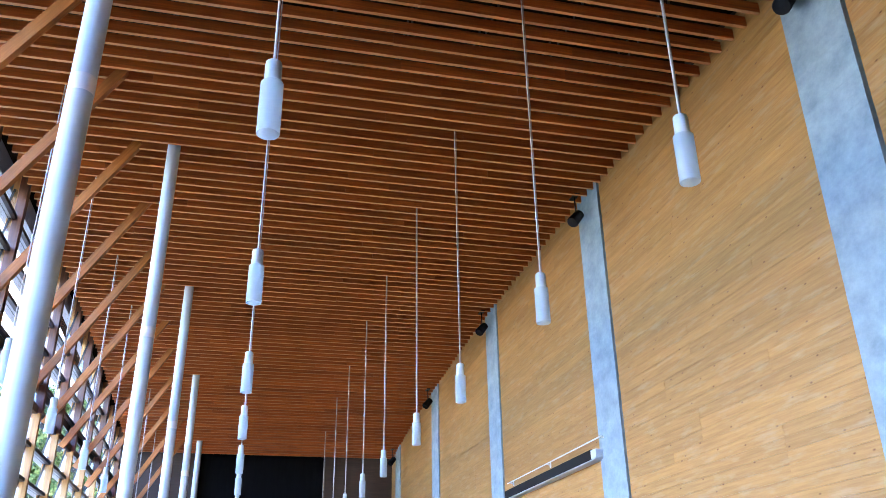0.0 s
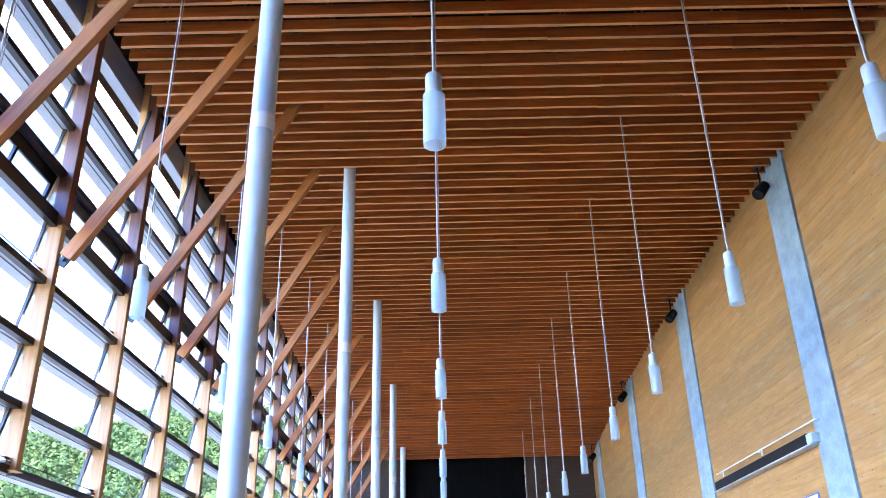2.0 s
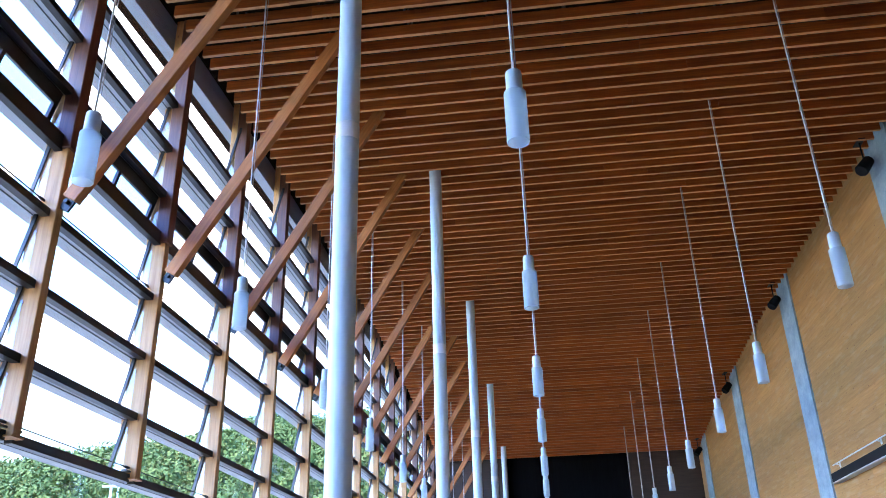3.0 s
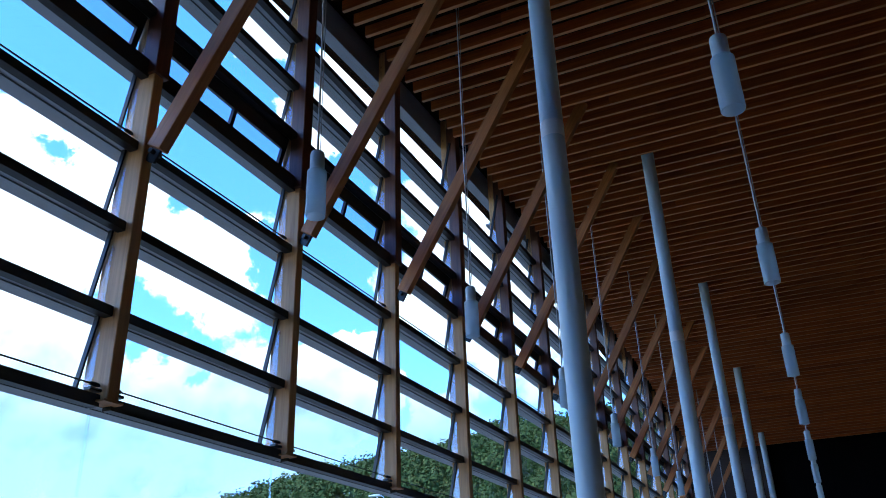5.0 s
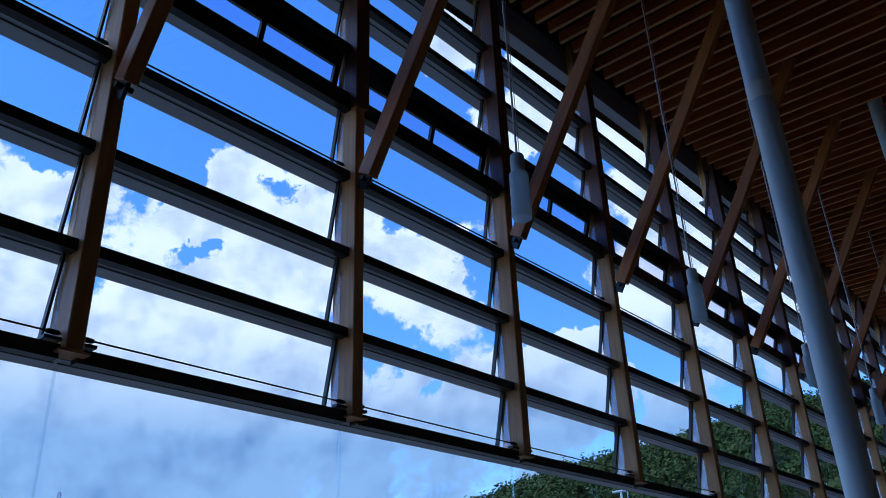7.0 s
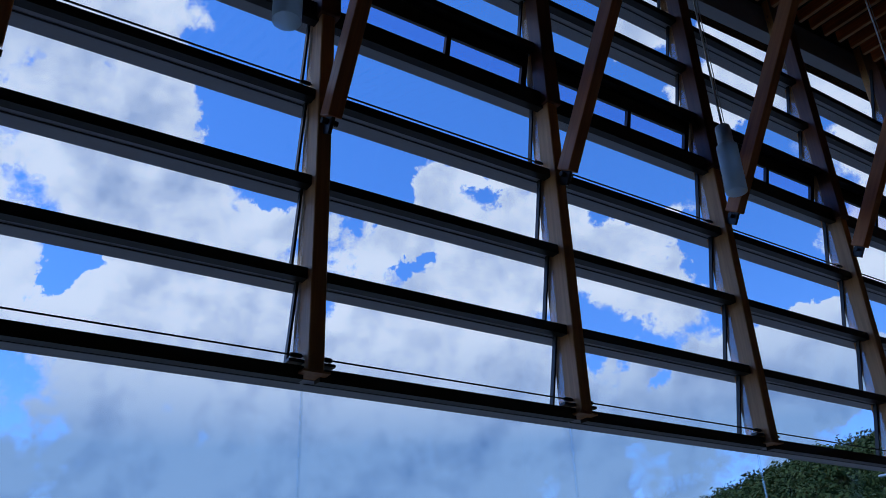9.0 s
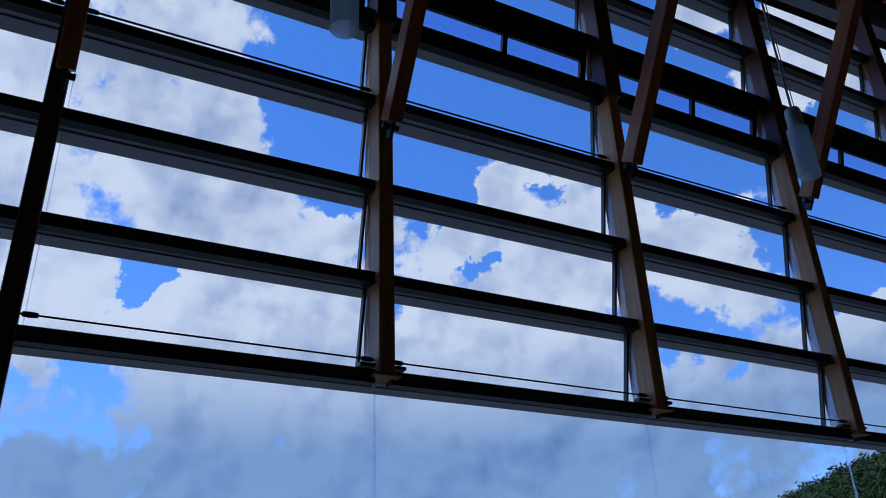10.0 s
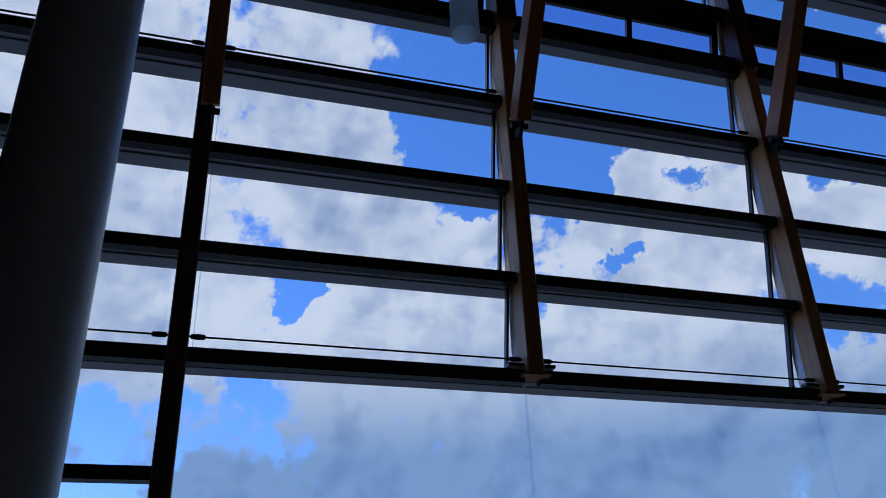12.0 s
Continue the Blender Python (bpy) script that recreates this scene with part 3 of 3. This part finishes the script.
        boxed("lower_pane", (POST_X - 0.076, ya + 0.005, 0.05), (POST_X - 0.064, yb - 0.005, SILL_Z - 0.07), M_GLASS, bay, "tall clear lower pane")
        boxed("glass_joint", (POST_X - 0.078, yb - 0.005, 0.05), (POST_X - 0.062, yb + 0.005, SILL_Z - 0.07), M_SEAL, bay, "clear silicone joint")
        boxed("bottom_rail", (POST_X - 0.10, ya, 0.0), (POST_X - 0.04, yb, 0.05), M_FRAME, bay)
    for z, x, r in ((SILL_Z + 0.07, POST_X + 0.03, 0.005), (4.64, POST_X - 0.02, 0.006)):
        bm = bmesh.new()
        add_tube(bm, (x, post_y(-2), z), (x, post_y(15), z), r, 8)
        rod = tagged(part("tie_rod", bm, M_FRAME), "thin dark steel rod running from post to post", "rod", "rods of the glass facade")
        bm = bmesh.new()
        add_lathe(bm, [(r, -0.035), (r + 0.007, -0.03), (r + 0.009, 0.0), (r + 0.007, 0.03), (r, 0.035)], 10)
        bmesh.ops.rotate(bm, verts=bm.verts, cent=(0, 0, 0), matrix=Matrix.Rotation(math.pi / 2, 3, "X"))
        sleeve = mesh_of("rod_end", bm, M_FRAME, True)
        for k in range(-1, 15):
            for side in (-0.085, 0.085):
                ob = new("rod_end", sleeve)
                ob.parent = rod
                ob.location = (x, post_y(k) + (0.077 if k == -1 else 0) + side, z)


build_facade()


# ---- pendant lamps ----
def build_lamps():
    first = None
    for x in (-2.53, -0.008, 2.493):
        for i in range(0, 10):
            y = 1.10 + 2.724 * i - 0.145 * (1 - i % 2)
            z = 4.373
            lamp = thing("pendant_lamp", "slim pendant lamp with frosted glass tube and grey cap", "lamp", "pendant lamps of the hall", at=(x, y, z))
            if first is None:
                bm = bmesh.new()
                add_lathe(bm, [(0.0, 0.0), (0.038, 0.0), (0.044, -0.006), (0.047, -0.02), (0.047, -0.135), (0.049, -0.15), (0.049, -0.158), (0.0, -0.16)], 24)
                me_cap = mesh_of("cap", bm, M_CAP, True)
                bm = bmesh.new()
                add_lathe(bm, [(0.0475, -0.146), (0.062, -0.147), (0.063, -0.149), (0.063, -0.468), (0.0615, -0.473), (0.059, -0.468), (0.059, -0.162)], 24)
                me_shade = mesh_of("shade", bm, M_FROST, True)
                first = True
            for nm, me, lab in (("cap", me_cap, "grey lacquered cap"), ("shade", me_shade, "open frosted glass tube")):
                ob = new(nm, me)
                ob.parent = lamp
                tagged(ob, lab)
            top = ceil_z(y) - z + 0.425
            bm = bmesh.new()
            add_tube(bm, (0, 0, -0.002), (0, 0, top), 0.0075, 8)
            stem = part("stem", bm, M_ROD, lamp, "thin pale hanging rod")
            bm = bmesh.new()
            add_lathe(bm, [(0.0074, 1.20), (0.012, 1.205), (0.012, 1.245), (0.0074, 1.25)], 10)
            part("coupling", bm, M_STEEL, stem, "small steel coupling", smooth=True)
            bm = bmesh.new()
            add_tube(bm, (0.016, 0.006, -0.001), (0.021, 0.006, top), 0.0032, 6)
            part("cable", bm, M_CABLE, lamp, "thin clear flex beside the rod")


build_lamps()


# ---- things on the timber wall ----
def build_speakers():
    for i in range(1, 6):
        y = STRIPS[i] + 0.48
        z = ceil_z(y) - 0.36
        sp = thing("loudspeaker", "small black loudspeaker hung below the ceiling slats", "loudspeaker", "loudspeakers along the wall", at=(WALL_X - 0.22, y, z))
        bm = bmesh.new()
        add_lathe(bm, [(0.0, -0.15), (0.055, -0.145), (0.08, -0.12), (0.088, 0.0), (0.095, 0.13), (0.085, 0.15), (0.0, 0.14)], 20)
        bmesh.ops.rotate(bm, verts=bm.verts, cent=(0, 0, 0), matrix=Vector((-0.62, -0.25, -0.74)).to_track_quat("Z", "Y").to_matrix())
        part("cabinet", bm, M_CASE, sp, smooth=True)
        bm = bmesh.new()
        add_tube(bm, (0, 0, 0.08), (0, 0, 0.62), 0.012, 8)
        add_box(bm, (-0.05, -0.13, 0.37), (0.05, 0.13, 0.385))
        part("bracket", bm, M_FRAME, sp)


build_speakers()


def build_screen_case():
    case = thing("screen_case", "long black roller screen case with white rail on the wall", "screen case")
    x = WALL_X
    boxed("body", (x - 0.16, 11.20, 3.64), (x - 0.03, 15.36, 3.79), M_CASE, case, "", 0.006)
    boxed("bottom_rail", (x - 0.17, 11.05, 3.622), (x - 0.025, 15.36, 3.637), M_CAP, case, "grey slat bar")
    boxed("end_cap", (x - 0.165, 11.02, 3.645), (x - 0.03, 11.198, 3.77), M_CAP, case, "grey end cap", 0.006)
    bm = bmesh.new()
    add_tube(bm, (x - 0.10, 10.92, 3.93), (x - 0.10, 15.34, 3.93), 0.011, 10)
    part("tube", bm, M_WHITE, case, "white metal tube above the case")
    for y in (10.95, 13.2, 15.2):
        bm = bmesh.new()
        add_tube(bm, (x - 0.10, y, 3.93), (x, y, 3.91), 0.012, 8)
        add_box(bm, (x - 0.03, y - 0.03, 3.87), (x + 0.0, y + 0.03, 3.96))
        part("bracket", bm, M_WHITE, case)


build_screen_case()


# ---- outdoors ----
def build_ground():
    bm = bmesh.new()
    bmesh.ops.create_grid(bm, x_segments=8, y_segments=8, size=3000, matrix=Matrix.Translation((-1000, 0, -0.6)))
    tagged(part("ground", bm, M_GROUND), "flat green ground outside reaching the horizon", "ground", kind="structure")
    tagged(boxed("pavement", (-16, -40, -0.7), (-3.6, 60, -0.3), M_PAVING), "pale grey paving outside the glass facade", "pavement", kind="structure")


build_ground()


def ridge(yaw):
    """Elevation of the hill's skyline, by degrees to the side of the hall's axis."""
    keys = [(2.0, 14.6), (15.5, 13.9), (18.6, 14.0), (24.5, 12.2), (28.4, 11.6), (32.3, 11.0), (36.2, 9.8), (39.6, 8.5), (42.1, 5.5), (45.0, 2.5), (48.9, 0.3)]
    return float(np.interp(yaw, [k[0] for k in keys], [k[1] for k in keys]))


def hill_point(yaw, r):
    far = 170.0
    crest = math.tan(radians(max(ridge(yaw) - 1.2, 0.3))) * far
    f = min(max((r - 70.0) / (far - 70.0), 0.0), 1.0)
    z = -0.6 + crest * (0.25 * f + 0.75 * f * f * (3 - 2 * f))
    return Vector((-math.sin(radians(yaw)) * r, math.cos(radians(yaw)) * r, z))


def build_hill():
    bm = bmesh.new()
    rows = []
    for i in range(53):
        yaw = i * 1.0
        rows.append([bm.verts.new(hill_point(yaw, 70 + 12 * j) - Vector((0, 0, 0.3 if j else 1.0))) for j in range(10)])
    for a, b in zip(rows, rows[1:]):
        for j in range(9):
            bm.faces.new((a[j], a[j + 1], b[j + 1], b[j]))
    tagged(part("hill", bm, M_HILL, smooth=True), "wooded green hillside outside the glass facade", "hill", kind="structure")
    rng = np.random.default_rng(7)
    verts, faces = [], []
    base = 0
    for _ in range(1250):
        yaw = rng.uniform(3, 47)
        r = 95 + 78 * math.sqrt(rng.uniform(0, 1))
        p = hill_point(yaw, r)
        if math.degrees(math.atan2(p.z, r)) < 3.0:
            continue
        size = rng.uniform(1.8, 4.2)
        count = 260
        d = rng.normal(size=(count, 3))
        d /= np.linalg.norm(d, axis=1)[:, None]
        d[:, 2] = np.abs(d[:, 2]) * 1.1 - 0.25
        lump = 0.75 + 0.35 * np.sin(d[:, 0] * 5 + yaw * 9) * np.sin(d[:, 1] * 6 + r)
        centre = np.array((p.x, p.y, p.z + size * 0.55)) + d * size * (lump * rng.uniform(0.72, 1.05, count))[:, None] * np.array((1, 1, 0.95))
        facing = d + rng.normal(size=(count, 3)) * 0.33
        a = np.cross(facing, rng.normal(size=(count, 3)))
        a /= np.linalg.norm(a, axis=1)[:, None]
        b = np.cross(facing, a)
        b /= np.linalg.norm(b, axis=1)[:, None]
        w = rng.uniform(0.3, 0.8, count)[:, None] * size * 0.12
        quad = np.stack([centre - a * w, centre - b * w * 0.8, centre + a * w, centre + b * w * 0.8], 1).reshape(-1, 3)
        verts.append(quad)
        faces.append(np.arange(base, base + 4 * count).reshape(-1, 4))
        base += 4 * count
    me = bpy.data.meshes.new("hill_trees")
    me.from_pydata(np.concatenate(verts).tolist(), [], np.concatenate(faces).tolist())
    me.materials.append(M_LEAF)
    tagged(new("hill_trees", me), "dense broadleaf woodland covering the hill", "trees", kind="stuff")


build_hill()


def build_mast():
    """A far lattice mast whose tip stands over the sill."""
    r, yaw, h = 300.0, 65.1, 51.5
    mast = thing("lattice_mast", "far grey steel lattice mast against the sky", "mast", at=(-math.sin(radians(yaw)) * r, math.cos(radians(yaw)) * r, -0.6))
    def half(z):
        return 2.6 - 2.2 * z / h
    bm = bmesh.new()
    for sx in (-1, 1):
        for sy in (-1, 1):
            add_tube(bm, (sx * half(0), sy * half(0), 0), (sx * half(h), sy * half(h), h), 0.14, 6)
    part("legs", bm, M_STEEL, mast)
    bm = bmesh.new()
    for i in range(14):
        z0, z1 = h * i / 14, h * (i + 1) / 14
        a, b = half(z0), half(z1)
        for sx, sy, ex, ey in ((-1, -1, 1, -1), (1, -1, 1, 1), (1, 1, -1, 1), (-1, 1, -1, -1)):
            add_tube(bm, (sx * a, sy * a, z0), (ex * b, ey * b, z1), 0.08, 5)
            add_tube(bm, (sx * b, sy * b, z1), (ex * b, ey * b, z1), 0.07, 5)
    part("bracing", bm, M_STEEL, mast)
    bm = bmesh.new()
    add_tube(bm, (0, 0, h - 1), (0, 0, h + 2.0), 0.1, 6)
    part("aerial", bm, M_STEEL, mast)


build_mast()


def build_light_pole():
    r, yaw, h = 45.0, 28.6, 9.0
    pole = thing("street_lamp", "slim pale metal lamp pole outside the facade", "street lamp", at=(-math.sin(radians(yaw)) * r, math.cos(radians(yaw)) * r, -0.6))
    bm = bmesh.new()
    add_tube(bm, (0, 0, 0), (0, 0, h), 0.10, 10, 0.06)
    part("pole", bm, M_WHITE, pole)
    bm = bmesh.new()
    add_box(bm, (-0.45, -0.14, h - 0.05), (0.25, 0.14, h + 0.06), 0.03)
    part("lantern", bm, M_CAP, pole)


build_light_pole()


# ---- poster on the timber wall ----
def build_poster():
    poster = thing("poster", "blue and white poster on the timber wall", "poster")
    x = WALL_X - 0.024
    boxed("sheet", (x - 0.006, 11.45, 2.05), (x, 12.55, 3.05), M_BLUE, poster, "glossy blue sheet")
    boxed("white_bar", (x - 0.010, 11.50, 2.90), (x - 0.006, 11.85, 3.03), M_WHITE, poster, "plain white bar")
    boxed("white_bar", (x - 0.010, 11.95, 2.55), (x - 0.006, 12.45, 2.80), M_WHITE, poster, "plain white bar")


build_poster()


# ---- small clips between the slats ----
def build_clips():
    bm = bmesh.new()
    y = BACK_Y + 0.1
    while y < END_Y - 0.03:
        if y > 4.0 and y < 20:
            for j in range(10):
                x = -3.0 + 0.9 * j + 0.04 * math.sin(j * 7.0)
                z = ceil_z(y)
                add_box(bm, (x - 0.012, y + 0.024, z + 0.05), (x + 0.012, y + 0.036, z + 0.40))
        y += 0.248
    tagged(part("slat_clips", bm, M_CLIP), "small grey metal clips holding the ceiling slats", "clips", kind="stuff")


build_clips()


# ---- planks of the timber wall ----
def build_planks():
    wall = bpy.data.objects["wall_east"]
    rnd = random.Random(3)
    cuts = [1.25, 1.95, 2.70, 3.40]
    width = 5.448 - 0.78 - 0.01
    shared = {}
    rest = bmesh.new()
    made = 0
    height = 0.128
    for p, y0 in enumerate(STRIPS):
        a, b = y0 + 0.785, y0 + 0.785 + width
        b = min(b - 0.022, END_Y)
        r = 0
        while True:
            z = 0.02 + r * height
            r += 1
            if z > max(ceil_z(a), ceil_z(b), ceil_z((a + b) / 2)) + 0.12:
                break
            cut = rnd.choice(cuts)
            for lo, hi in ((a, a + cut - 0.001), (a + cut + 0.001, b)):
                if hi - lo < 0.1 or z > max(ceil_z(lo), ceil_z(hi)) + 0.12:
                    continue
                dx = rnd.uniform(-0.0015, 0.0015)
                if 1 <= p <= 3 and z > 2.5 and made < 300:
                    key = round(hi - lo, 3)
                    if key not in shared:
                        bm = bmesh.new()
                        add_box(bm, (-0.022, 0, 0), (0.028, hi - lo, height - 0.0025))
                        shared[key] = mesh_of("plank", bm, M_PLANK)
                    ob = new("plank", shared[key])
                    ob.parent = wall
                    ob.location = (WALL_X + dx, lo, z)
                    made += 1
                else:
                    add_box(rest, (WALL_X - 0.022 + dx, lo, z), (WALL_X + 0.028, hi, z + height - 0.0025))
    ob = part("planks", rest, M_PLANK, wall)
    tagged(ob, kind="stuff")


build_planks()
